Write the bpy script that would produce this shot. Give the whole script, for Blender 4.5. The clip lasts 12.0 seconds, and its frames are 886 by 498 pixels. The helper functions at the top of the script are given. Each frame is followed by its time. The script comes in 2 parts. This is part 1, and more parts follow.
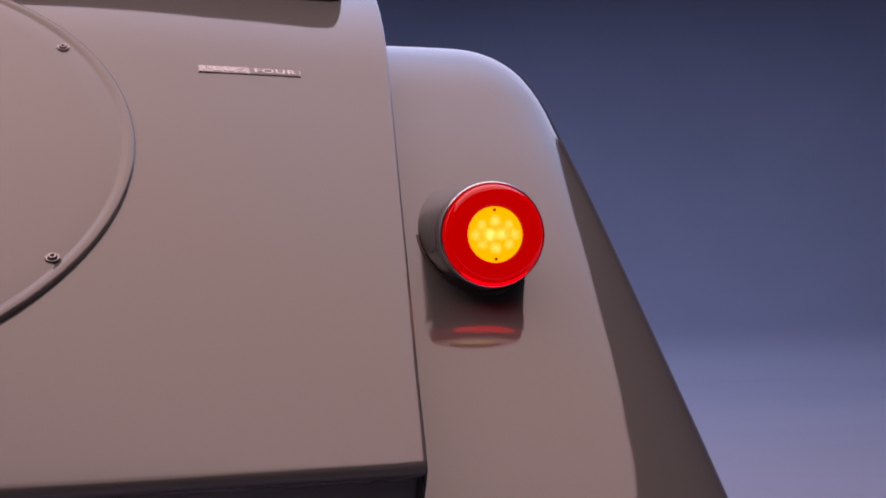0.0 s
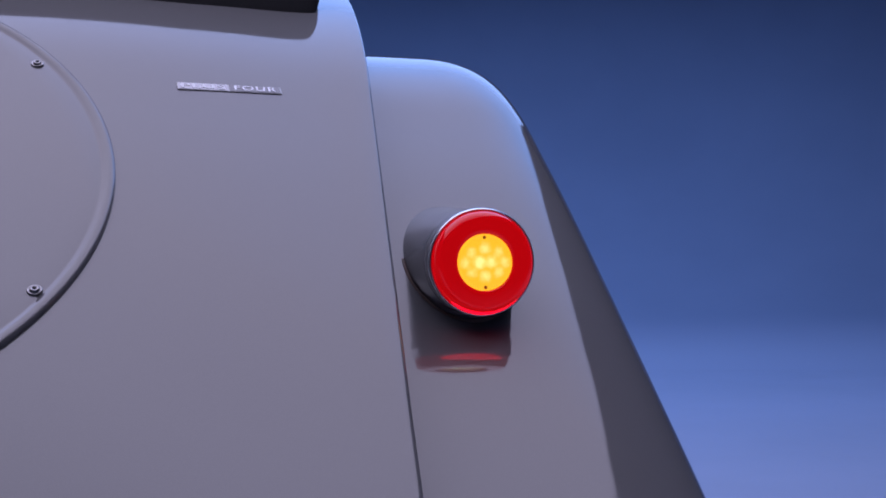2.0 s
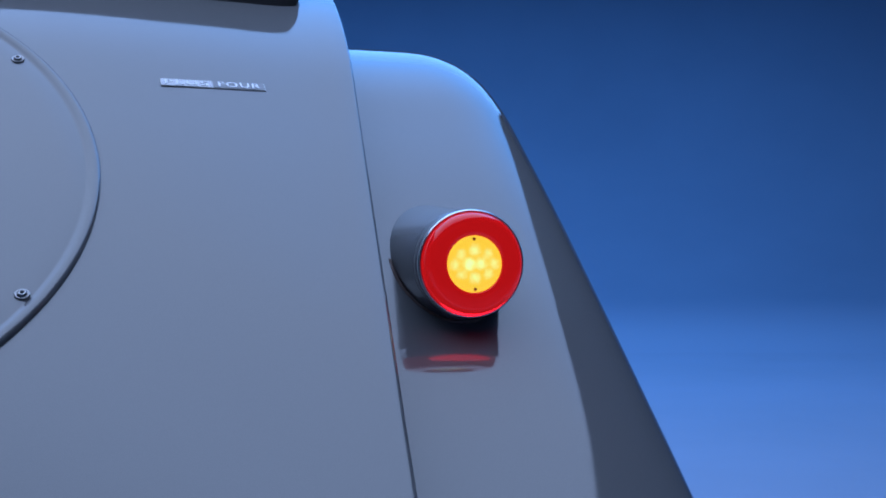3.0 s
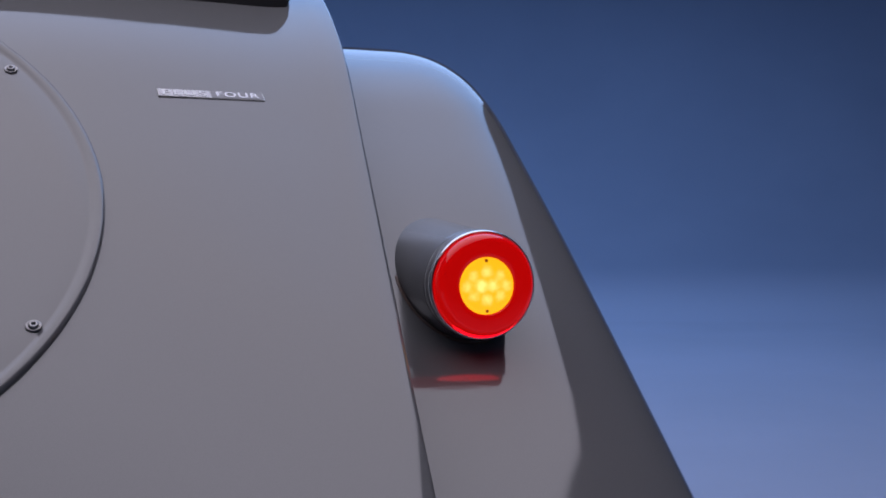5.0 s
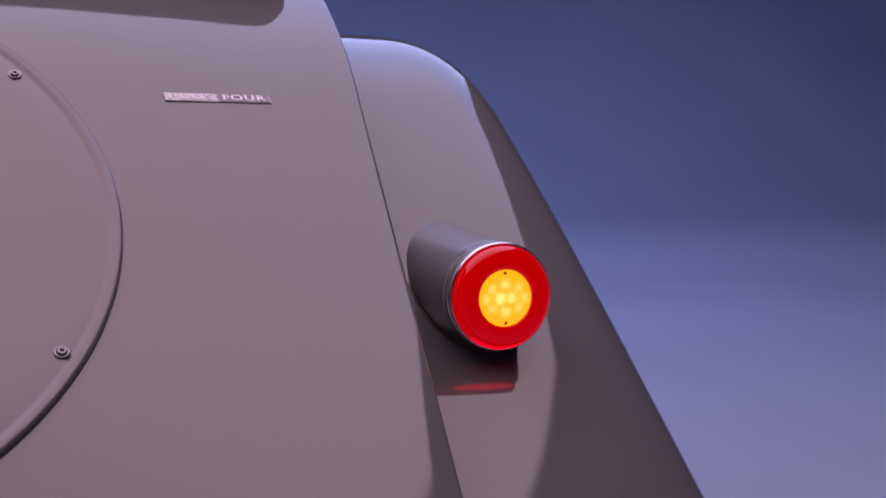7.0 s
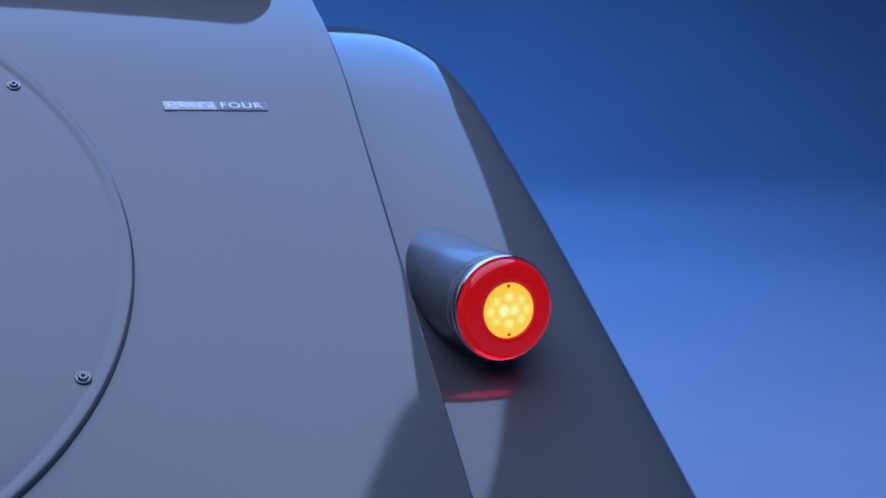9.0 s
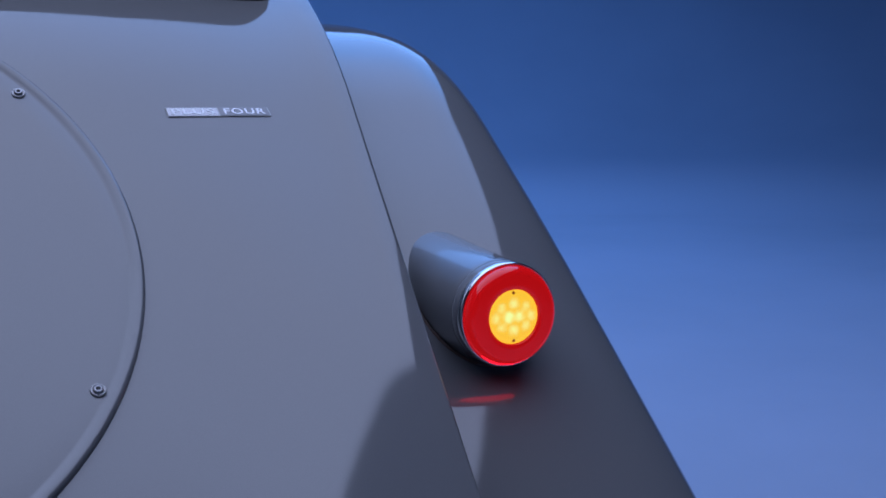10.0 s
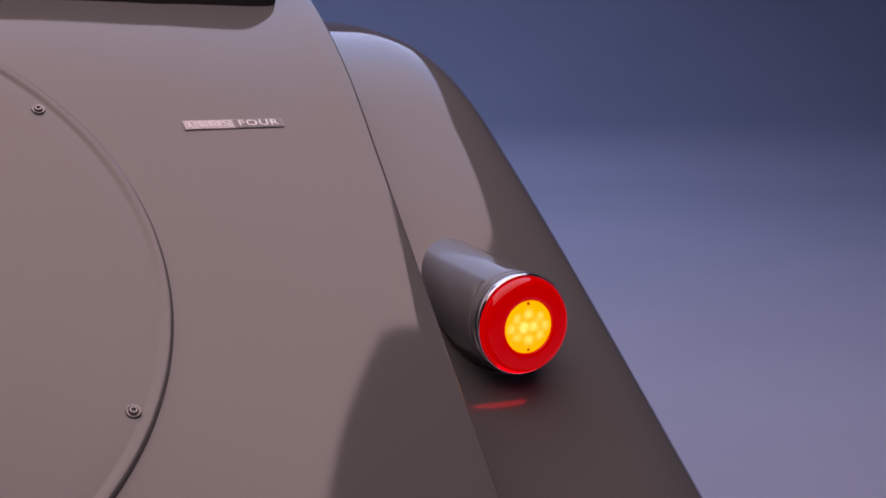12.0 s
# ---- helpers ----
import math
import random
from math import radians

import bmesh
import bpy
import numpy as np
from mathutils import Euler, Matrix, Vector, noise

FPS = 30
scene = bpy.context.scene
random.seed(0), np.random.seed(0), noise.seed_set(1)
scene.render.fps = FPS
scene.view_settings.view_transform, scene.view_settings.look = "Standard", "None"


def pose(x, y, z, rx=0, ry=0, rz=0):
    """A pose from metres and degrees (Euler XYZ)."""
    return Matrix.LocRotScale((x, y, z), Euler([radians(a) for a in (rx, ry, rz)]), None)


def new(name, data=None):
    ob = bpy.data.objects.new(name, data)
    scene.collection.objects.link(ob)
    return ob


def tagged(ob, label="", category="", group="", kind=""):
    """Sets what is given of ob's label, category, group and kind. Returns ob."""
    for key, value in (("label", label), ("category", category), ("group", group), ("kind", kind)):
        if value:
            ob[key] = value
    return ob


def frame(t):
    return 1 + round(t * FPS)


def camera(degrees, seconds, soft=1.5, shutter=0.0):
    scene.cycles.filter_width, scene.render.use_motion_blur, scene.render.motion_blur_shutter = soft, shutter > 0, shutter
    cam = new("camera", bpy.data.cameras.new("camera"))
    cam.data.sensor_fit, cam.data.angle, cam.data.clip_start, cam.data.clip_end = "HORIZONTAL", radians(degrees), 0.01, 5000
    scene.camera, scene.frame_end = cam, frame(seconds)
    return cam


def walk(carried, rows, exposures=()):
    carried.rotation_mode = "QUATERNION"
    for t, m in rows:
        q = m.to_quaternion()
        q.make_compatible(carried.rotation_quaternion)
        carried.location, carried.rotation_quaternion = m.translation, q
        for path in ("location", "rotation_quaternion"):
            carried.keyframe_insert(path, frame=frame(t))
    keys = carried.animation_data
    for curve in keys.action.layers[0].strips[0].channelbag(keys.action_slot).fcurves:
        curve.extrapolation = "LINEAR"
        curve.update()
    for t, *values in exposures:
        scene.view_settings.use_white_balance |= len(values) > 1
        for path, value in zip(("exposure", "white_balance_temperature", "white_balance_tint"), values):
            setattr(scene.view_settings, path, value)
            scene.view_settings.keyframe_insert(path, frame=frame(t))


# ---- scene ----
cam = camera(38.0, 12.0, soft=1.8)
LAMP_Z = 0.62   # height of the tail lamp's axis over the floor
# seconds, eye relative to the lamp's face, turn
ROWS = [
    (0, -0.2572, -1.1273, -0.0278, 90.799, 1.731, -10.455),
    (0.5, -0.2626, -1.1223, -0.0151, 90.567, 1.686, -10.866),
    (1, -0.2693, -1.1163, -0.0044, 90.490, 1.639, -11.364),
    (1.5, -0.2783, -1.1087, 0.0049, 90.245, 1.695, -11.977),
    (2, -0.2883, -1.1032, 0.0146, 89.915, 1.582, -12.761),
    (2.5, -0.2999, -1.0973, 0.0238, 89.468, 1.590, -13.639),
    (3, -0.3131, -1.0924, 0.0353, 88.930, 1.428, -14.588),
    (5, -0.3705, -1.0612, 0.0922, 87.004, 1.227, -17.346),
    (5.5, -0.3860, -1.0524, 0.1073, 86.308, 1.286, -18.072),
    (6, -0.4031, -1.0456, 0.1241, 85.590, 1.128, -18.858),
    (6.5, -0.4207, -1.0378, 0.1410, 84.871, 1.187, -19.494),
    (7, -0.4385, -1.0342, 0.1582, 84.234, 1.116, -20.277),
    (9, -0.5041, -1.0201, 0.2210, 81.792, 0.812, -23.416),
    (9.5, -0.5202, -1.0159, 0.2344, 81.290, 0.824, -24.081),
    (10, -0.5366, -1.0134, 0.2492, 80.803, 0.727, -24.788),
    (10.5, -0.5506, -1.0105, 0.2647, 80.279, 0.765, -25.270),
    (11, -0.5655, -1.0114, 0.2803, 79.839, 0.640, -25.762),
    (11.5, -0.5779, -1.0111, 0.2930, 79.363, 0.681, -26.120),
    (12, -0.5882, -1.0083, 0.3028, 78.966, 0.724, -26.468),
]
# the studio's coloured light cycles: the picture's exposure and white balance follow it
TINT = [
    (0, 0.08, 8800, 29),
    (0.5, 0.08, 9400, 34),
    (1, 0.08, 8500, 37),
    (1.5, 0.09, 6650, 28),
    (2, 0.1, 5350, 16),
    (2.5, 0.13, 4350, -3),
    (3, 0.15, 4200, -7),
    (4, 0.1, 4850, -4),
    (5, 0.07, 5900, 1),
    (5.5, 0.06, 7400, 17),
    (6, 0.05, 8600, 29),
    (6.5, 0.06, 8500, 35),
    (7, 0.04, 6900, 37),
    (8, 0.02, 4900, 10),
    (9, 0.06, 4150, 0),
    (9.5, 0.06, 4150, 0),
    (10, 0.02, 4550, 1),
    (10.5, -0.04, 5200, 4),
    (11, -0.04, 6100, 10),
    (11.5, 0, 7200, 19),
    (12, 0.02, 8000, 24),
]
walk(cam, [(t, pose(x, y, z + LAMP_Z, rx, ry, rz)) for t, x, y, z, rx, ry, rz in ROWS], TINT)

# ---- world and lights ----
world = bpy.data.worlds.new("studio_dark")
scene.world = world
world.use_nodes = True
world.node_tree.nodes["Background"].inputs[0].default_value = (0.02, 0.022, 0.03, 1)
world.node_tree.nodes["Background"].inputs[1].default_value = 0.3

# overhead light: it hangs turned by SKEW to the car; extents along its own axes
SKEW = -21.8
LIGHT = dict(u0=-2.6, u1=1.304, v0=-2.4, v1=6.8, z=3.0)
CEIL_POWER = 1.95


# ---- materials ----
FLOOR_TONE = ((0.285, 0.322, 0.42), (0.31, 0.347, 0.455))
# the wall's weaker light is put into this darker tone
WALL_SHADED_TONE = ((0.185, 0.220, 0.31), (0.206, 0.244, 0.34))


def material(name):
    m = bpy.data.materials.new(name)
    m.use_nodes = True
    nt = m.node_tree
    return m, nt, nt.nodes["Principled BSDF"]


def noise_node(nt, scale, detail=4.0, rough=0.55):
    co = nt.nodes.new("ShaderNodeTexCoord")
    n = nt.nodes.new("ShaderNodeTexNoise")
    n.inputs["Scale"].default_value = scale
    n.inputs["Detail"].default_value = detail
    n.inputs["Roughness"].default_value = rough
    nt.links.new(co.outputs["Object"], n.inputs["Vector"])
    return n


def ramp(nt, src, c0, c1, p0=0.3, p1=0.7):
    r = nt.nodes.new("ShaderNodeValToRGB")
    r.color_ramp.elements[0].position, r.color_ramp.elements[0].color = p0, (*c0, 1)
    r.color_ramp.elements[1].position, r.color_ramp.elements[1].color = p1, (*c1, 1)
    nt.links.new(src, r.inputs[0])
    return r


def bump(nt, p, src, strength, distance):
    b = nt.nodes.new("ShaderNodeBump")
    b.inputs["Strength"].default_value = strength
    b.inputs["Distance"].default_value = distance
    nt.links.new(src, b.inputs["Height"])
    nt.links.new(b.outputs[0], p.inputs["Normal"])


def paint_material():
    m, nt, p = material("grey_metallic_paint")
    n = noise_node(nt, 1600.0, 2.0)
    r = ramp(nt, n.outputs[0], (0.133, 0.133, 0.136), (0.147, 0.147, 0.150))
    nt.links.new(r.outputs[0], p.inputs["Base Color"])
    p.inputs["Metallic"].default_value = 0.0
    p.inputs["Roughness"].default_value = 0.06
    p.inputs["IOR"].default_value = 1.6
    big = noise_node(nt, 9.0, 2.0)
    bump(nt, p, big.outputs[0], 0.03, 0.002)
    return m


def plain(name, colour, rough, metal=0.0, grain=0.0, scale=300.0, ior=1.5):
    m, nt, p = material(name)
    n = noise_node(nt, scale)
    lo = tuple(c * (1 - grain) for c in colour)
    hi = tuple(min(1, c * (1 + grain)) for c in colour)
    r = ramp(nt, n.outputs[0], lo, hi)
    nt.links.new(r.outputs[0], p.inputs["Base Color"])
    p.inputs["Roughness"].default_value = rough
    p.inputs["Metallic"].default_value = metal
    p.inputs["IOR"].default_value = ior
    return m


def floor_material():
    m, nt, p = material("grey_studio_floor")
    n = noise_node(nt, 1.4, 5.0)
    r = ramp(nt, n.outputs[0], *FLOOR_TONE)
    nt.links.new(r.outputs[0], p.inputs["Base Color"])
    p.inputs["Roughness"].default_value = 0.75
    f = noise_node(nt, 180.0, 3.0)
    bump(nt, p, f.outputs[0], 0.1, 0.001)
    return m


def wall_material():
    """Grey wall with painted-in shade: the floor's tone at its foot darkens up the cove."""
    m, nt, p = material("grey_cyclorama_painted_shade")
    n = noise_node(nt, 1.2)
    r = ramp(nt, n.outputs[0], WALL_SHADED_TONE[0], WALL_SHADED_TONE[1])
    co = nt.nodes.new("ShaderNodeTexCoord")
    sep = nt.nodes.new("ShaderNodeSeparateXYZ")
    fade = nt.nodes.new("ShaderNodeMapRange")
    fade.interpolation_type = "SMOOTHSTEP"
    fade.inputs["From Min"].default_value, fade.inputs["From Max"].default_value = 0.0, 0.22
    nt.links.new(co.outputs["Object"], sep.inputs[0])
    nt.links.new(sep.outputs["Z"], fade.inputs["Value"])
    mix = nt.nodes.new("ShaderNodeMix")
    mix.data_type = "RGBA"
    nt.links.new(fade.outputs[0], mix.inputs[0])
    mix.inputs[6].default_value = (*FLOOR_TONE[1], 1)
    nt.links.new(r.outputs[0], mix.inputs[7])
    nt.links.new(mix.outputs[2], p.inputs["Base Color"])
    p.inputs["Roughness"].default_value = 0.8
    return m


def glow(name, colour, strength):
    m = bpy.data.materials.new(name)
    m.use_nodes = True
    nt = m.node_tree
    nt.nodes.clear()
    e = nt.nodes.new("ShaderNodeEmission")
    o = nt.nodes.new("ShaderNodeOutputMaterial")
    e.inputs[0].default_value = (*colour, 1)
    e.inputs[1].default_value = strength
    nt.links.new(e.outputs[0], o.inputs[0])
    return m


def diffuser_material():
    """The overhead light: a little dimmer towards both ends, and cooler towards the car's front."""
    m = glow("ceiling_panel_glow", (0.95, 0.95, 1.0), CEIL_POWER)
    nt = m.node_tree
    co = nt.nodes.new("ShaderNodeTexCoord")
    sep = nt.nodes.new("ShaderNodeSeparateXYZ")
    mp = nt.nodes.new("ShaderNodeMapRange")
    mp.inputs["From Min"].default_value, mp.inputs["From Max"].default_value = -0.5, 3.2
    mp.inputs["To Min"].default_value, mp.inputs["To Max"].default_value = CEIL_POWER, CEIL_POWER * 0.62
    nt.links.new(co.outputs["Object"], sep.inputs[0])
    nt.links.new(sep.outputs["Y"], mp.inputs["Value"])
    rear = nt.nodes.new("ShaderNodeMapRange")
    rear.interpolation_type = "SMOOTHSTEP"
    rear.inputs["From Min"].default_value, rear.inputs["From Max"].default_value = -1.2, 0.15
    rear.inputs["To Min"].default_value, rear.inputs["To Max"].default_value = 0.52, 1.0
    nt.links.new(sep.outputs["Y"], rear.inputs["Value"])
    dim = nt.nodes.new("ShaderNodeMath")
    dim.operation = "MULTIPLY"
    nt.links.new(mp.outputs[0], dim.inputs[0])
    nt.links.new(rear.outputs[0], dim.inputs[1])
    nt.links.new(dim.outputs[0], nt.nodes["Emission"].inputs[1])
    tone = nt.nodes.new("ShaderNodeMapRange")
    tone.inputs["From Min"].default_value, tone.inputs["From Max"].default_value = -0.5, 3.0
    nt.links.new(sep.outputs["Y"], tone.inputs["Value"])
    hue = ramp(nt, tone.outputs[0], (1.10, 0.93, 1.05), (0.62, 0.88, 1.62), 0.30, 1.0)
    nt.links.new(hue.outputs[0], nt.nodes["Emission"].inputs[0])
    return m


def lens_material(name, colour, strength, rough=0.06, base=(0.5, 0.01, 0.01)):
    m, nt, p = material(name)
    p.inputs["Base Color"].default_value = (*base, 1)
    p.inputs["Roughness"].default_value = rough
    p.inputs["IOR"].default_value = 1.5
    p.inputs["Emission Color"].default_value = (*colour, 1)
    p.inputs["Emission Strength"].default_value = strength
    return m


def amber_material():
    """Amber plastic over a cluster of small lamps: a soft bright spot over each one, some stronger."""
    m, nt, p = material("amber_lens")
    co = nt.nodes.new("ShaderNodeTexCoord")
    wave = noise_node(nt, 170.0, 2.0)
    bend = nt.nodes.new("ShaderNodeVectorMath")
    bend.operation = "MULTIPLY_ADD"
    bend.inputs[1].default_value = (0.007, 0.0, 0.007)
    nt.links.new(wave.outputs["Color"], bend.inputs[0])
    nt.links.new(co.outputs["Object"], bend.inputs[2])
    total = None
    spots = [(-0.005, 0.0, 1.0, 0.0085), (0.0060, 0.0005, 0.8, 0.008), (0.0005, 0.0125, 0.6, 0.0075), (0.0, -0.0125, 0.6, 0.0075)]
    spots += [(sx * 0.0122, sz * 0.0088, 0.45, 0.0068) for sx in (-1, 1) for sz in (-1, 1)]
    spots += [(-0.0175, 0.0, 0.5, 0.007), (0.0178, 0.0, 0.5, 0.007)]
    for x, z, power, reach in spots:
        far = nt.nodes.new("ShaderNodeVectorMath")
        far.operation = "DISTANCE"
        far.inputs[1].default_value = (x + 0.0035, 0.0, z + 0.0035)
        nt.links.new(bend.outputs[0], far.inputs[0])
        spot = nt.nodes.new("ShaderNodeMapRange")
        spot.interpolation_type = "SMOOTHSTEP"
        spot.inputs["From Min"].default_value, spot.inputs["From Max"].default_value = 0.0, reach
        spot.inputs["To Min"].default_value, spot.inputs["To Max"].default_value = power, 0.0
        nt.links.new(far.outputs["Value"], spot.inputs["Value"])
        if total is None:
            total = spot.outputs[0]
        else:
            add = nt.nodes.new("ShaderNodeMath")
            nt.links.new(total, add.inputs[0])
            nt.links.new(spot.outputs[0], add.inputs[1])
            total = add.outputs[0]
    r = ramp(nt, total, (1.0, 0.46, 0.005), (1.0, 0.88, 0.22), 0.0, 0.9)
    p.inputs["Base Color"].default_value = (0.55, 0.20, 0.01, 1)
    p.inputs["Roughness"].default_value = 0.12
    nt.links.new(r.outputs[0], p.inputs["Emission Color"])
    p.inputs["Emission Strength"].default_value = 1.08
    return m


PAINT = paint_material()
CHROME = plain("chrome", (0.72, 0.725, 0.74), 0.05, 1.0, 0.03)
STEEL = plain("brushed_steel", (0.28, 0.275, 0.275), 0.28, 1.0, 0.08, 900.0)
RUBBER = plain("black_rubber", (0.02, 0.018, 0.018), 0.6, 0.0, 0.2)
FABRIC = plain("black_hood_fabric", (0.012, 0.012, 0.014), 0.85, 0.0, 0.3, 700.0)
DARK = plain("dark_underbody", (0.02, 0.02, 0.022), 0.7, 0.0, 0.2)
FLOOR = floor_material()
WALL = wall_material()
CEILING = plain("dark_ceiling", (0.16, 0.165, 0.20), 0.9, 0.0, 0.1, 3.0)
RED = lens_material("red_lens", (1.0, 0.0, 0.0), 0.42, 0.025, base=(0.22, 0.0, 0.002))
# glow of a strip added to strengthen the lamp's red reflection
RED_STRIP = lens_material("added_red_glow", (1.0, 0.0, 0.01), 3.0, 0.1, base=(0.30, 0.0, 0.002))
AMBER = amber_material()
GASKET = plain("brown_gasket_rubber", (0.10, 0.06, 0.045), 0.5, 0.0, 0.2)
SCREW = plain("brown_screw", (0.75, 0.20, 0.02), 0.4, 0.3, 0.1)
BADGE_DARK = plain("badge_grey_field", (0.135, 0.132, 0.132), 0.3, 1.0, 0.06, 1200.0)
BADGE_LIGHT = plain("badge_bright_field", (0.29, 0.285, 0.285), 0.25, 1.0, 0.05, 1200.0)
LETTER_BRIGHT = plain("letter_bright_metal", (0.40, 0.395, 0.395), 0.25, 1.0, 0.03)
LETTER_DULL = plain("letter_dull_metal", (0.36, 0.355, 0.355), 0.28, 1.0, 0.05)
PANEL_GLOW = diffuser_material()


# ---- mesh helpers ----
def mesh_of(bm, name, mat, smooth=True):
    me = bpy.data.meshes.new(name)
    bm.normal_update()
    bm.to_mesh(me)
    bm.free()
    me.materials.append(mat)
    if smooth:
        for poly in me.polygons:
            poly.use_smooth = True
    return me


def part(name, bm, mat, parent=None, label="", smooth=True):
    ob = new(name, mesh_of(bm, name, mat, smooth))
    if parent is not None:
        ob.parent = parent
    if label:
        tagged(ob, label)
    return ob


def sheet(rows):
    """A skin over a grid of points."""
    bm = bmesh.new()
    grid = [[bm.verts.new(p) for p in r] for r in rows]
    for a, b in zip(grid, grid[1:]):
        for i in range(len(a) - 1):
            bm.faces.new((a[i], a[i + 1], b[i + 1], b[i]))
    return bm


def solid_sheet(rows, back):
    """A skin with thickness: back is a function of a point that gives the point behind it."""
    bm = bmesh.new()
    f = [[bm.verts.new(p) for p in r] for r in rows]
    k = [[bm.verts.new(back(p)) for p in r] for r in rows]
    n, m = len(f), len(f[0])
    for i in range(n - 1):
        for j in range(m - 1):
            bm.faces.new((f[i][j], f[i][j + 1], f[i + 1][j + 1], f[i + 1][j]))
            bm.faces.new((k[i][j], k[i + 1][j], k[i + 1][j + 1], k[i][j + 1]))
    for i in range(n - 1):
        for j in (0, m - 1):
            bm.faces.new((f[i][j], f[i + 1][j], k[i + 1][j], k[i][j]))
    for j in range(m - 1):
        for i in (0, n - 1):
            bm.faces.new((f[i][j], k[i][j], k[i][j + 1], f[i][j + 1]))
    bmesh.ops.recalc_face_normals(bm, faces=bm.faces)
    return bm


def box(x0, x1, y0, y1, z0, z1, bevel=0.0):
    bm = bmesh.new()
    bmesh.ops.create_cube(bm, size=1.0)
    for v in bm.verts:
        v.co = Vector(((x0 + x1) / 2 + v.co.x * (x1 - x0), (y0 + y1) / 2 + v.co.y * (y1 - y0), (z0 + z1) / 2 + v.co.z * (z1 - z0)))
    if bevel:
        bmesh.ops.bevel(bm, geom=bm.edges[:], offset=bevel, segments=3, affect="EDGES", profile=0.5)
    return bm


def lathe(profile, steps=64, cap0=True, cap1=True):
    """Turned about the y axis: profile rows of (radius, y)."""
    bm = bmesh.new()
    rings = []
    for r, y in profile:
        rings.append([bm.verts.new((r * math.cos(2 * math.pi * i / steps), y, r * math.sin(2 * math.pi * i / steps))) for i in range(steps)])
    for a, b in zip(rings, rings[1:]):
        for i in range(steps):
            bm.faces.new((a[i], a[(i + 1) % steps], b[(i + 1) % steps], b[i]))
    if cap0:
        bm.faces.new(rings[0])
    if cap1:
        bm.faces.new(rings[-1][::-1])
    bmesh.ops.recalc_face_normals(bm, faces=bm.faces)
    return bm


def spline(points, n):
    """n + 1 points evenly along a smooth curve through 2D points."""
    p = [points[0]] + list(points) + [points[-1]]
    fine = []
    for i in range(1, len(p) - 2):
        a, b, c, d = (np.array(q, float) for q in p[i - 1:i + 3])
        for k in range(24):
            t = k / 24
            fine.append(0.5 * (2 * b + (c - a) * t + (2 * a - 5 * b + 4 * c - d) * t * t + (3 * b - a - 3 * c + d) * t ** 3))
    fine.append(np.array(points[-1], float))
    fine = np.array(fine)
    s = np.concatenate(([0], np.cumsum(np.linalg.norm(np.diff(fine, axis=0), axis=1))))
    q = np.linspace(0, s[-1], n + 1)
    return np.stack([np.interp(q, s, fine[:, 0]), np.interp(q, s, fine[:, 1])], 1)


def outward(curve):
    """Unit normals of a (y, z) curve that climbs forwards: rearwards and up."""
    d = np.gradient(curve, axis=0)
    d /= np.linalg.norm(d, axis=1)[:, None]
    return np.stack([-d[:, 1], d[:, 0]], 1)


# ---- studio: floor, cyclorama, ceiling ----
SX, SY, SR = -0.5, -1.0, 9.6     # centre and radius of the round cyclorama
COVE = 3.2
HEIGHT = 5.0


def ring_sheet(radii_heights, steps=128):
    bm = bmesh.new()
    rings = [[bm.verts.new((SX + r * math.cos(2 * math.pi * i / steps), SY + r * math.sin(2 * math.pi * i / steps), z)) for i in range(steps)] for r, z in radii_heights]
    for a, b in zip(rings, rings[1:]):
        for i in range(steps):
            bm.faces.new((a[i], a[(i + 1) % steps], b[(i + 1) % steps], b[i]))
    return bm


bm = ring_sheet([(SR - COVE, 0.0), (SR - COVE, -0.1)])
bm.faces.new([v for v in bm.verts if v.co.z > -0.05])
tagged(part("floor", bm, FLOOR, smooth=False), "matte grey painted studio floor under the car", "floor", kind="structure")
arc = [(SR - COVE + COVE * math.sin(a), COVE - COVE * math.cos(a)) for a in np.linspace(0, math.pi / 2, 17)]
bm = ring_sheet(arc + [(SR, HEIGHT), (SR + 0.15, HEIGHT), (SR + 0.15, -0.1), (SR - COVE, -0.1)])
tagged(part("wall_cyclorama", bm, WALL), "grey curved studio backdrop wall, shade painted in above its coved foot", "wall", kind="structure")
bm = ring_sheet([(SR + 0.15, HEIGHT), (SR + 0.15, HEIGHT + 0.15)])
bm.faces.new([v for v in bm.verts if v.co.z < HEIGHT + 0.1])
bm.faces.new([v for v in bm.verts if v.co.z > HEIGHT + 0.1])
tagged(part("ceiling", bm, CEILING, smooth=False), "dark studio ceiling above the light", "ceiling", kind="structure")

lightbox = new("ceiling_light")
tagged(lightbox, "large glowing overhead light panel above the car", "ceiling light")
lightbox.matrix_basis = pose(0, 0, LIGHT["z"], 0, 0, SKEW)
c = LIGHT
part("frame", box(c["u0"] - 0.03, c["u1"] + 0.03, c["v0"] - 0.03, c["v1"] + 0.03, 0.01, 0.10, 0.01), DARK, lightbox, "dark metal light frame", smooth=False)
bm = bmesh.new()
rad = 0.10
corners = []
for cx, cy, a0 in ((c["u1"] - rad, c["v0"] + rad, -90), (c["u1"] - rad, c["v1"] - rad, 0), (c["u0"] + rad, c["v1"] - rad, 90), (c["u0"] + rad, c["v0"] + rad, 180)):
    for k in range(9):
        a = radians(a0 + 90 * k / 8)
        corners.append(bm.verts.new((cx + rad * math.cos(a), cy + rad * math.sin(a), 0.0)))
bm.faces.new(corners)
part("diffuser", bm, PANEL_GLOW, lightbox, "softly glowing diffuser", smooth=False)
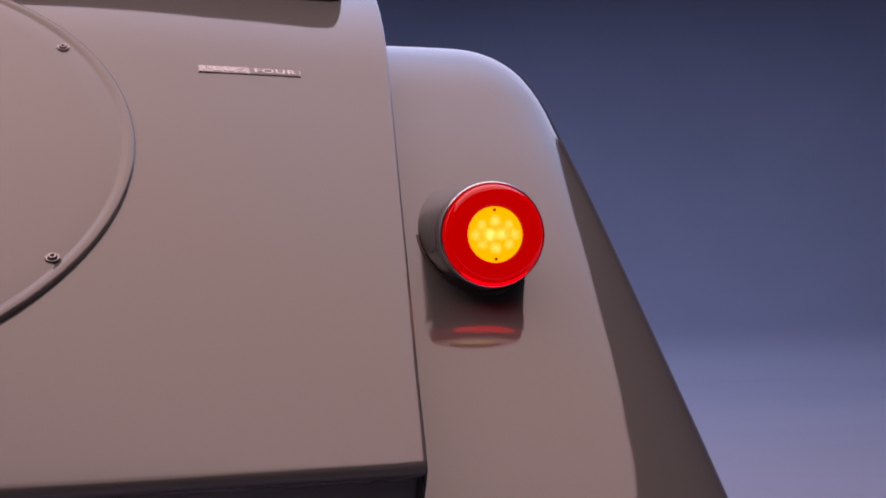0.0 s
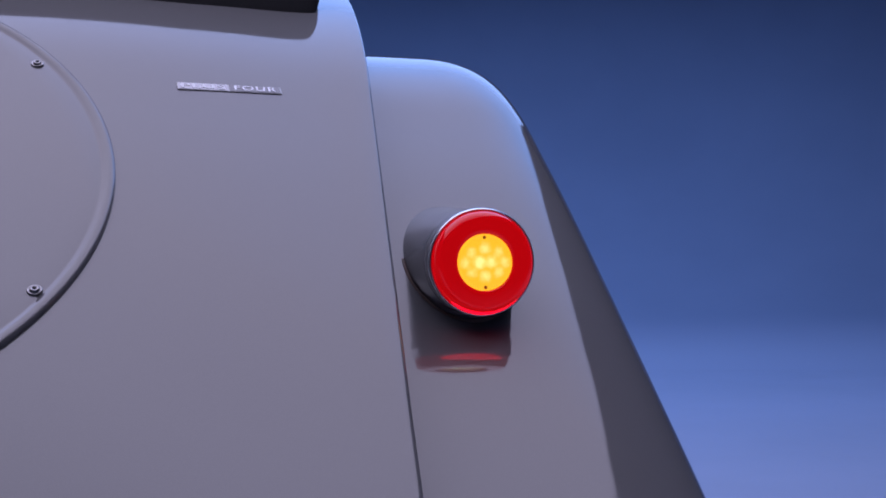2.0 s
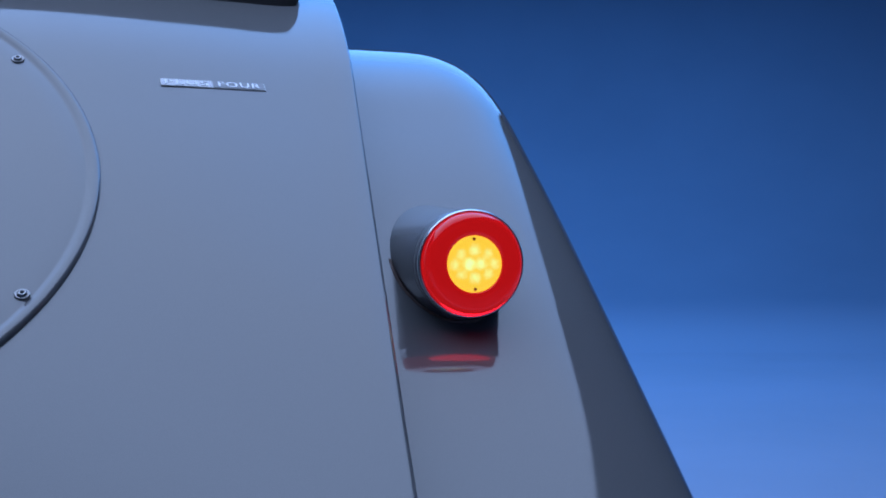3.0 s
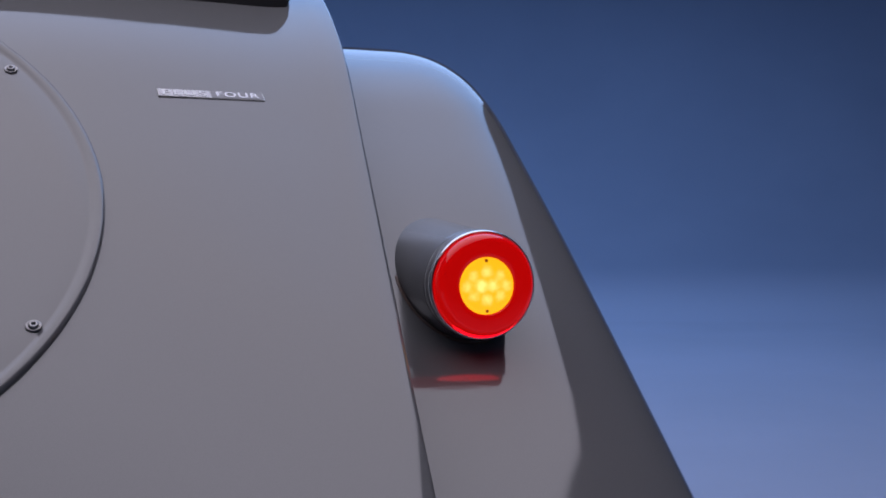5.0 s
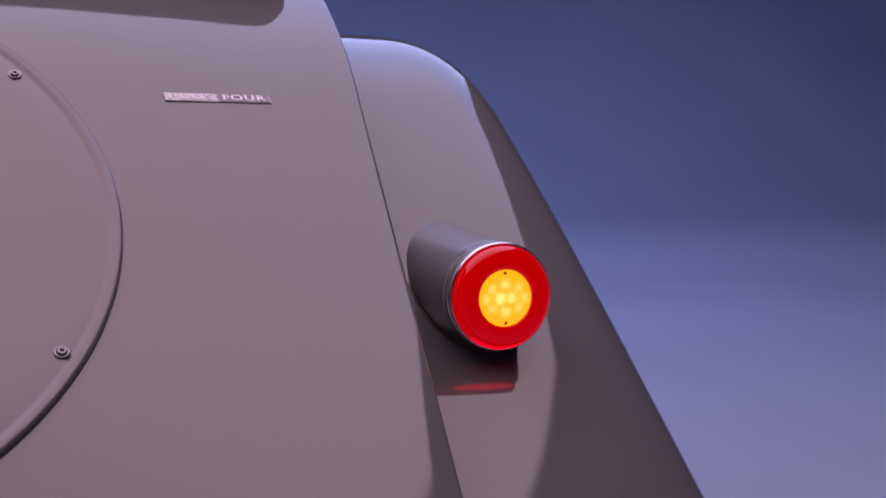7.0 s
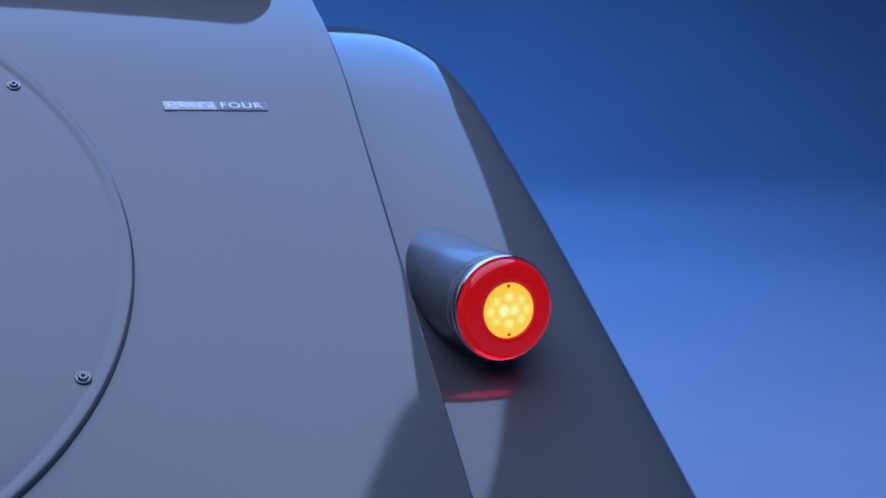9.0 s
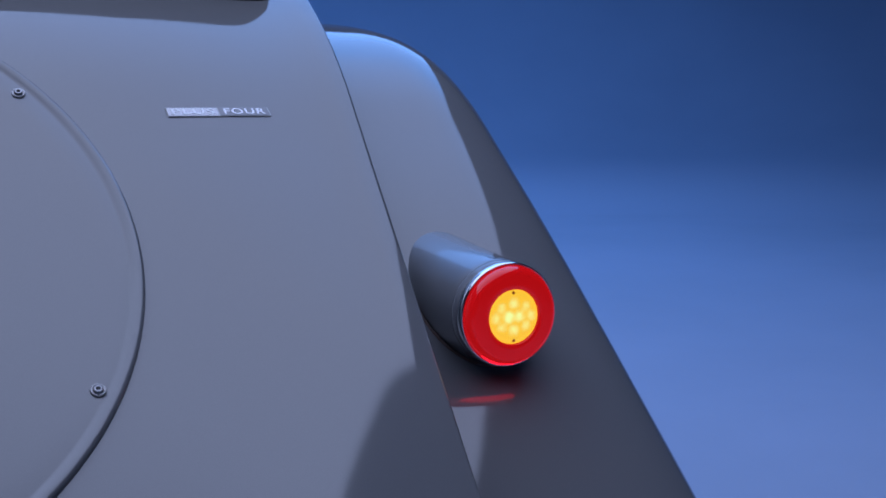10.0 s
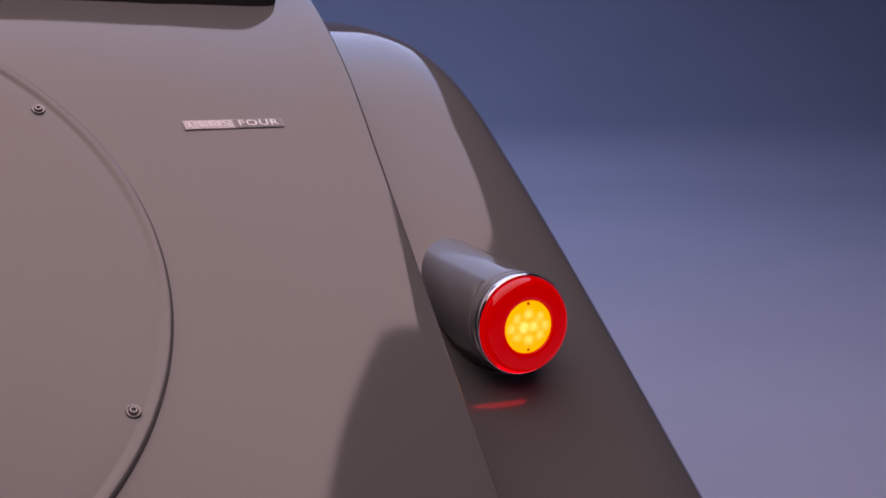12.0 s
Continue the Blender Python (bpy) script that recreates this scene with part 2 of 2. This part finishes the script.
for cu, cv in ((c["u0"] + 0.4, c["v0"] + 0.4), (c["u1"] - 0.4, c["v0"] + 0.4), (c["u0"] + 0.4, c["v1"] - 0.4), (c["u1"] - 0.4, c["v1"] - 0.4)):
    part("hanger", box(cu - 0.006, cu + 0.006, cv - 0.006, cv + 0.006, 0.09, HEIGHT - c["z"] + 0.001), STEEL, lightbox, smooth=False)

# ---- car ----
car = new("car")
car.location = (0, 0, 0)
tagged(car, "glossy grey classic roadster with a sloping tail and separate wings", "car")
MID = -0.655      # the car's middle


def at(x, y, z):
    return (x, y, z + LAMP_Z)


# rear body panel between the wings: profile at its edge, bottom to top
TUB = [(-0.120, -0.52), (-0.126, -0.40), (-0.132, -0.26), (-0.137, -0.215), (-0.145, -0.1935), (-0.166, -0.1860), (-0.1755, -0.1835), (-0.1785, -0.1812), (-0.1770, -0.1778), (-0.168, -0.170), (-0.100, -0.113), (0.000, -0.030), (0.100, 0.052), (0.200, 0.134), (0.300, 0.215), (0.390, 0.272), (0.487, 0.318), (0.600, 0.356), (0.72, 0.378), (0.90, 0.387), (1.05, 0.387)]
tub = spline(TUB, 150)
tub_n = outward(tub)


def tub_edge(z):
    return min(-0.040, max(-0.105, -0.053 + (z - 0.228) * 0.123))


def crown(x, z=-1.0):
    """The panel's rise over its edge profile: flatter beside the wing higher up."""
    d = abs(x - MID)
    k = min(1, max(0, (z + 0.13) / 0.20))
    return 0.0454 - 0.1283 * d * d if d < 0.45 else 0.01942 - 0.1155 * (d - 0.45) + 0.65 * k * k * (3 - 2 * k) * max(0, d - 0.52) ** 2


def tub_point(i, x):
    (y, z), (ny, nz) = tub[i], tub_n[i]
    h = crown(x, z)
    # towards the panel's straight lower edge the swell points rearwards alone
    w = min(1, max(0, (-0.115 - z) / 0.05))
    w = w * w * (3 - 2 * w)
    return at(x, y + h * (ny * (1 - w) - 1.33 * w), z + h * (nz * (1 - w) + 0.2 * w))


def tub_at_height(x, z):
    """The point and normal of the body panel over (x, z), z from the lamp's axis."""
    pts = [tub_point(i, x) for i in range(len(tub))]
    k = min(range(20, len(tub) - 30), key=lambda i: abs(pts[i][2] - LAMP_Z - z))
    p = Vector(pts[k])
    along = (Vector(pts[k + 1]) - Vector(pts[k - 1])).normalized()
    across = (Vector(tub_point(k, x + 0.01)) - Vector(tub_point(k, x - 0.01))).normalized()
    return p, across, along, across.cross(along).normalized()


rows = []
for i in range(len(tub)):
    e = tub_edge(tub[i][1])
    half = e - MID
    xs = [MID + half * s for s in np.linspace(-1, 1, 61)]
    pts = [tub_point(i, x) for x in xs]
    # rolled edges
    ny, nz = tub_n[i]
    for side in (0, -1):
        px, py, pz = pts[side]
        sgn = -1 if side == 0 else 1
        turn = []
        for a in (30, 60, 90):
            q = radians(a)
            turn.append((px + sgn * 0.004 * math.sin(q), py - ny * 0.004 * (1 - math.cos(q)), pz - nz * 0.004 * (1 - math.cos(q))))
        dy, dz = (0.089, -0.108) if tub[i][1] < -0.16 else (-ny * 0.14, -nz * 0.14)
        turn.append((px + sgn * 0.004, py + dy, pz + dz))
        pts = turn[::-1] + pts if side == 0 else pts + turn
    rows.append(pts)
part("rear_body_panel", sheet(rows), PAINT, car, "glossy grey sloping tail panel")

# wing: profile at its crown, bottom to top, and section outwards
WING = [(-0.36, -0.50), (-0.31, -0.41), (-0.25, -0.32), (-0.175, -0.238), (-0.09, -0.162), (0.000, -0.0866), (0.105, 0.000), (0.20, 0.0766), (0.29, 0.1446), (0.37, 0.2017), (0.45, 0.2414), (0.54, 0.2655), (0.66, 0.277), (0.80, 0.2775), (0.92, 0.264), (1.02, 0.225), (1.09, 0.15), (1.12, 0.03), (1.13, -0.15)]
wing = spline(WING, 160)
wing_n = outward(wing)
WING_FLAT, WING_OUT, WING_DROP = 0.0629, 0.1679, 0.0565


def wing_crown(x):
    return 0.0016 - 0.0101 * (x + 0.1) - 0.1224 * (x + 0.1) ** 2


SECTION = [(-0.16, -0.03), (-0.13, -0.004)]
SECTION += [(x, wing_crown(x)) for x in np.linspace(-0.10, 0.058, 21)]
for a in np.linspace(0, math.pi / 2, 24):
    x = WING_FLAT + (WING_OUT - WING_FLAT) * math.sin(a) ** (2 / 2.32)
    SECTION.append((x, wing_crown(x) - WING_DROP * (1 - math.cos(a) ** (2 / 2.32))))
SECTION += [(WING_OUT + 0.001, -0.13), (WING_OUT + 0.001, -0.18)]


def wing_point(i, x, h):
    (y, z), (ny, nz) = wing[i], wing_n[i]
    wide = min(1, max(0, (x - WING_FLAT) / (WING_OUT - WING_FLAT)))
    return at(x - 0.0439 * z * wide, y + ny * h, z + nz * h)


def wing_rows(mirror):
    out = []
    for i in range(len(wing)):
        r = [wing_point(i, x, h) for x, h in SECTION]
        out.append([(2 * MID - p[0], p[1], p[2]) for p in r] if mirror else r)
    return out


def inner(p):
    return (MID + (p[0] - MID) * 0.998, p[1] + 0.0015, p[2] - 0.002)


part("rear_wing", solid_sheet(wing_rows(False), inner), PAINT, car, "glossy grey curved rear wing")
part("rear_wing", solid_sheet(wing_rows(True), inner), PAINT, car, "glossy grey curved rear wing")

# dark floor pan under the tail
part("floor_pan", box(-1.25, -0.06, 0.02, 1.5, 0.16, 0.22, 0.01), DARK, car, "dark underbody pan", smooth=False)


# folded hood behind the seats
HOOD_HALF = 0.572     # half the width of the folded hood


def folded_hood():
    rows = []
    prof = spline([(0.0, 0.24), (0.0, 0.30), (0.011, 0.362), (0.027, 0.408), (0.055, 0.440), (0.13, 0.455), (0.30, 0.452), (0.55, 0.44)], 44)
    for dy, z in prof:
        half = HOOD_HALF - 0.016 * max(0, 1 - max(0, z - 0.27) / 0.05) + 0.10 * max(0, z - 0.32)
        r = []
        for a in np.linspace(-math.pi / 2, math.pi / 2, 121):
            s = math.copysign(abs(math.sin(a)) ** (2 / 24), math.sin(a))
            d = abs(math.cos(a)) ** (2 / 24)
            x = half * s
            back = 0.351 + 0.25 * x * x - 0.6 * max(0, abs(x) - 0.42) ** 2
            r.append(at(MID + x, back + dy + 0.05 * (1 - d), z - 0.25 * max(0, z - 0.39) * (1 - d)))
        rows.append(r)
    return solid_sheet(rows, lambda p: (p[0], p[1] + 0.010, p[2] - 0.006))


part("folded_hood", folded_hood(), FABRIC, car, "black fabric hood folded down")

# round cover on the tail panel
TILT = radians(39.5)
DISH_V = Vector((0, math.cos(TILT), math.sin(TILT)))
DISH_N = Vector((0, -math.sin(TILT), math.cos(TILT)))
DISH_O = Vector(at(-0.6636, 0.1108, 0.0625))
DISH_R = 0.3457


def dish_point(r, a, h):
    """r and a on the cover's plane, h above the tail panel."""
    x = r * math.cos(a)
    return DISH_O + Vector((x, 0, 0)) + DISH_V * (r * math.sin(a)) + DISH_N * (crown(DISH_O.x + x) + h)


def dish():
    # distance in from the rim, and height over the panel
    prof = [(0.30, 0.0026), (0.25, 0.0025), (0.20, 0.0024), (0.15, 0.0023), (0.10, 0.0022), (0.06, 0.0021), (0.035, 0.0020), (0.0150, 0.0020), (0.0135, 0.0017), (0.0120, 0.0018), (0.0100, 0.0027), (0.0078, 0.0036), (0.0055, 0.0041), (0.0034, 0.0041), (0.0018, 0.0036), (0.0007, 0.0026), (0.0001, 0.0012), (0.0, -0.001), (0.0, -0.004), (0.0015, -0.010)]
    bm = bmesh.new()
    n = 160
    tip = bm.verts.new(dish_point(0, 0, 0.0026))
    last = None
    for d, h in prof:
        ring = [bm.verts.new(dish_point(DISH_R - d, 2 * math.pi * i / n, h)) for i in range(n)]
        for i in range(n):
            j = (i + 1) % n
            bm.faces.new((tip, ring[i], ring[j]) if last is None else (last[i], ring[i], ring[j], last[j]))
        last = ring
    return bm


cover = part("round_cover", dish(), PAINT, car, "large round domed cover with a rolled rim")


def fastener_bm():
    """Washer with a raised ring and a socket, its axis along y, facing -y."""
    return lathe([(0.0078, 0.001), (0.0078, -0.0012), (0.0070, -0.0022), (0.0060, -0.0020), (0.0054, -0.0010), (0.0050, -0.0012), (0.0046, -0.0034), (0.0036, -0.0042), (0.0024, -0.0042), (0.0020, -0.0036), (0.0018, -0.0016)], 32)


for x, z in ((-0.3933, 0.2093), (-0.3795, -0.0082)):
    dx = x - DISH_O.x
    h = 0.0021
    v = (LAMP_Z + z - 0.003 - DISH_O.z - (crown(x) + h) * math.cos(TILT)) / math.sin(TILT)
    p = dish_point(math.hypot(dx, v), math.atan2(v, dx), h)
    f = part("screw", fastener_bm(), STEEL, cover, "round steel socket screw with a washer")
    f.matrix_basis = Matrix.Translation(p) @ pose(0, 0, 0, math.degrees(TILT) - 90, 0, 0) @ Matrix.Scale(0.80, 4)


# number plate low on the tail panel, leaning with it
PLATE = Matrix.Translation((MID, -0.1415, 0.5214)) @ pose(0, 0, 0, math.degrees(TILT), 0, 0)
plate = part("number_plate", box(-0.246, 0.246, -0.112, 0.0, -0.012, 0.008, 0.003), RUBBER, car, "black number plate on a plinth", smooth=False)
plate.matrix_basis = PLATE
part("plate_face", box(-0.238, 0.238, -0.104, -0.008, 0.0078, 0.0094, 0.0005), DARK, plate, "plain dark plate face", smooth=False)

# badge on the tail panel
def on_panel(x, z):
    p, across, along, n = tub_at_height(x, z)
    if n.y > 0:
        n = -n
    m = Matrix((across, along, n)).transposed().to_4x4()
    return Matrix.Translation(p) @ m


badge = part("badge", box(-0.0535, 0.0535, -0.0063, 0.0063, -0.002, 0.0010, 0.0004), STEEL, car, "small brushed metal name badge", smooth=False)
badge.matrix_basis = on_panel(-0.206, 0.1815) @ pose(0, 0.0008, 0, 0, 0, 4.5)
part("field", box(-0.0005, 0.0525, -0.0055, 0.0055, 0.0006, 0.0013), BADGE_DARK, badge, "darker grey half of the badge", smooth=False)
part("field", box(-0.0525, -0.0025, -0.0055, 0.0055, 0.0006, 0.0013), BADGE_LIGHT, badge, "bright half of the badge", smooth=False)


def lettering(word, x, mat):
    cu = bpy.data.curves.new("lettering", "FONT")
    cu.body, cu.size, cu.extrude, cu.align_x, cu.align_y = word, 0.0112, 0.00022, "CENTER", "CENTER"
    cu.space_character, cu.offset = 1.15, 0.00022
    ob = bpy.data.objects.new("lettering_curve", cu)
    scene.collection.objects.link(ob)
    bpy.context.view_layer.update()
    me = bpy.data.meshes.new_from_object(ob.evaluated_get(bpy.context.evaluated_depsgraph_get()))
    bpy.data.objects.remove(ob)
    me.materials.clear()
    me.materials.append(mat)
    out = new("lettering", me)
    wide = max(v.co.x for v in me.vertices) - min(v.co.x for v in me.vertices)
    out.matrix_basis = Matrix.Translation((x, 0, 0.0014)) @ Matrix.Diagonal((0.044 / wide, 1.0, 1.0, 1.0))
    out.parent = badge
    return tagged(out, "raised metal letters")


lettering("PLUS", -0.0275, LETTER_DULL)
lettering("FOUR", 0.0260, LETTER_BRIGHT)

# tail lamp in its pod
POD_R = 0.0524
POD_SWELL = 0.0035


def wing_y(z):
    return 0.1038 + 1.213 * z


def pod_radius(share, a):
    """The pod's radius from its front (share 0) to the wing (1): it swells upwards as it runs into the wing."""
    up = max(0.0, math.sin(a))
    return 0.0488 + (POD_R - 0.0488) * share + POD_SWELL * up * up * share ** 1.3


def pod_bm():
    bm = bmesh.new()
    n = 96
    rings = []
    # bezel: a rolled lip, a shallow neck, then the pod's skin
    for r, y in ((0.0470, 0.0215), (0.0478, 0.0205), (0.0486, 0.0208), (0.0490, 0.0222), (0.0492, 0.0260), (0.0490, 0.0300), (0.0482, 0.0318), (0.0481, 0.0328), (0.0486, 0.0342), (0.0488, 0.0365)):
        rings.append([bm.verts.new((r * math.cos(2 * math.pi * i / n), y, r * math.sin(2 * math.pi * i / n))) for i in range(n)])
    for share in (0.06, 0.15, 0.3, 0.45, 0.6, 0.75, 0.88, 0.96, 1.0, 1.04):
        ring = []
        for i in range(n):
            a = 2 * math.pi * i / n
            r = pod_radius(share, a)
            end = max(0.039, wing_y(pod_radius(1.0, a) * math.sin(a)))
            ring.append(bm.verts.new((r * math.cos(a), 0.0365 + (end - 0.0365) * share, r * math.sin(a))))
        rings.append(ring)
    for a, b in zip(rings, rings[1:]):
        for i in range(n):
            bm.faces.new((a[i], a[(i + 1) % n], b[(i + 1) % n], b[i]))
    bmesh.ops.recalc_face_normals(bm, faces=bm.faces)
    return bm


def gasket_bm():
    bm = bmesh.new()
    n, k = 96, 8
    rings = []
    for i in range(n):
        a = 2 * math.pi * i / n
        r = pod_radius(1.0, a) + 0.0014
        z = r * math.sin(a)
        c = Vector((r * math.cos(a), wing_y(z) + (0.012 if math.sin(a) > 0.1 else 0.0), z))
        out = Vector((math.cos(a), 0, math.sin(a)))
        up = Vector((0, -0.636, 0.772))
        thick = 0.0014 if math.sin(a) < 0.1 else 0.0004
        rings.append([bm.verts.new(c + out * (thick * math.cos(2 * math.pi * j / k)) + up * (thick * math.sin(2 * math.pi * j / k))) for j in range(k)])
    for i in range(n):
        a, b = rings[i], rings[(i + 1) % n]
        for j in range(k):
            bm.faces.new((a[j], a[(j + 1) % k], b[(j + 1) % k], b[j]))
    bmesh.ops.recalc_face_normals(bm, faces=bm.faces)
    return bm


pod = part("tail_lamp", pod_bm(), PAINT, car, "lit round tail lamp in a painted pod")
pod.location = (0, 0, LAMP_Z)
part("gasket", gasket_bm(), GASKET, pod, "thin brown rubber gasket")
edge_arc = [(0.0385 + 0.0073 * math.sin(q), 0.0112 - 0.0098 * math.cos(q)) for q in np.linspace(0.0, math.pi / 2, 15)]
part("red_lens", lathe([(0.0254, 0.0060), (0.0255, 0.0014), (0.0262, 0.0007), (0.0300, 0.0008), (0.0350, 0.0011)] + edge_arc + [(0.0458, 0.020)], 128, True, False), RED, pod, "glowing red lens ring")
part("chrome_rim", lathe([(0.0456, 0.0150), (0.0460, 0.0128), (0.0466, 0.0118), (0.0474, 0.0115), (0.0481, 0.0119), (0.0486, 0.0130), (0.0488, 0.0145), (0.0488, 0.0190), (0.0484, 0.0208), (0.0470, 0.0215)], 128, False, False), CHROME, pod, "polished chrome rim")


def glow_strip_bm():
    """Added glowing strip under the lens, brightening its red reflection in the wing."""
    bm = bmesh.new()
    rows = []
    for r, y in ((0.0440, 0.0050), (0.0449, 0.0062), (0.0456, 0.0080), (0.0460, 0.0098), (0.0460, 0.0114)):
        row = []
        for u in np.linspace(-0.99, 0.99, 40):
            a, full = radians(270 + 42 * u), math.sqrt(1 - u * u)
            row.append(bm.verts.new(((0.0457 + (r - 0.0457) * full) * math.cos(a), 0.0084 + (y - 0.0084) * full, (0.0457 + (r - 0.0457) * full) * math.sin(a))))
        rows.append(row)
    for a, b in zip(rows, rows[1:]):
        for i in range(39):
            bm.faces.new((a[i], b[i], b[i + 1], a[i + 1]))
    return bm


part("edge_arc", glow_strip_bm(), RED_STRIP, pod, "added glowing strip under the red lens")
part("amber_lens", lathe([(0.0, -0.0004), (0.012, -0.0003), (0.022, 0.0), (0.0248, 0.0003), (0.0254, 0.0012), (0.0254, 0.0040)][1:], 72), AMBER, pod, "glowing amber indicator lens").location = (0, 0.0026, 0)
for z in (0.0222, -0.0222):
    b = part("lens_screw", lathe([(0.0006, -0.0004), (0.0013, -0.0003), (0.0016, 0.0002), (0.0016, 0.0012)], 16), SCREW, pod, "tiny brown lens screw")
    b.location = (0, 0.0026, z)

# wheels under the wings
for x in (0.0, 2 * MID):
    w = part("wheel", lathe([(0.20, -0.085), (0.29, -0.09), (0.31, -0.075), (0.32, -0.04), (0.322, 0.0), (0.32, 0.04), (0.31, 0.075), (0.29, 0.09), (0.20, 0.085)], 48), RUBBER, car, "black rubber tyre")
    w.matrix_basis = pose(x, 0.58, 0.322, 0, 0, 90)
    rim = part("rim", lathe([(0.201, -0.07), (0.19, -0.06), (0.15, -0.03), (0.05, -0.02), (0.05, 0.02), (0.15, 0.03), (0.19, 0.06), (0.201, 0.07)], 48), STEEL, w, "steel wheel rim")
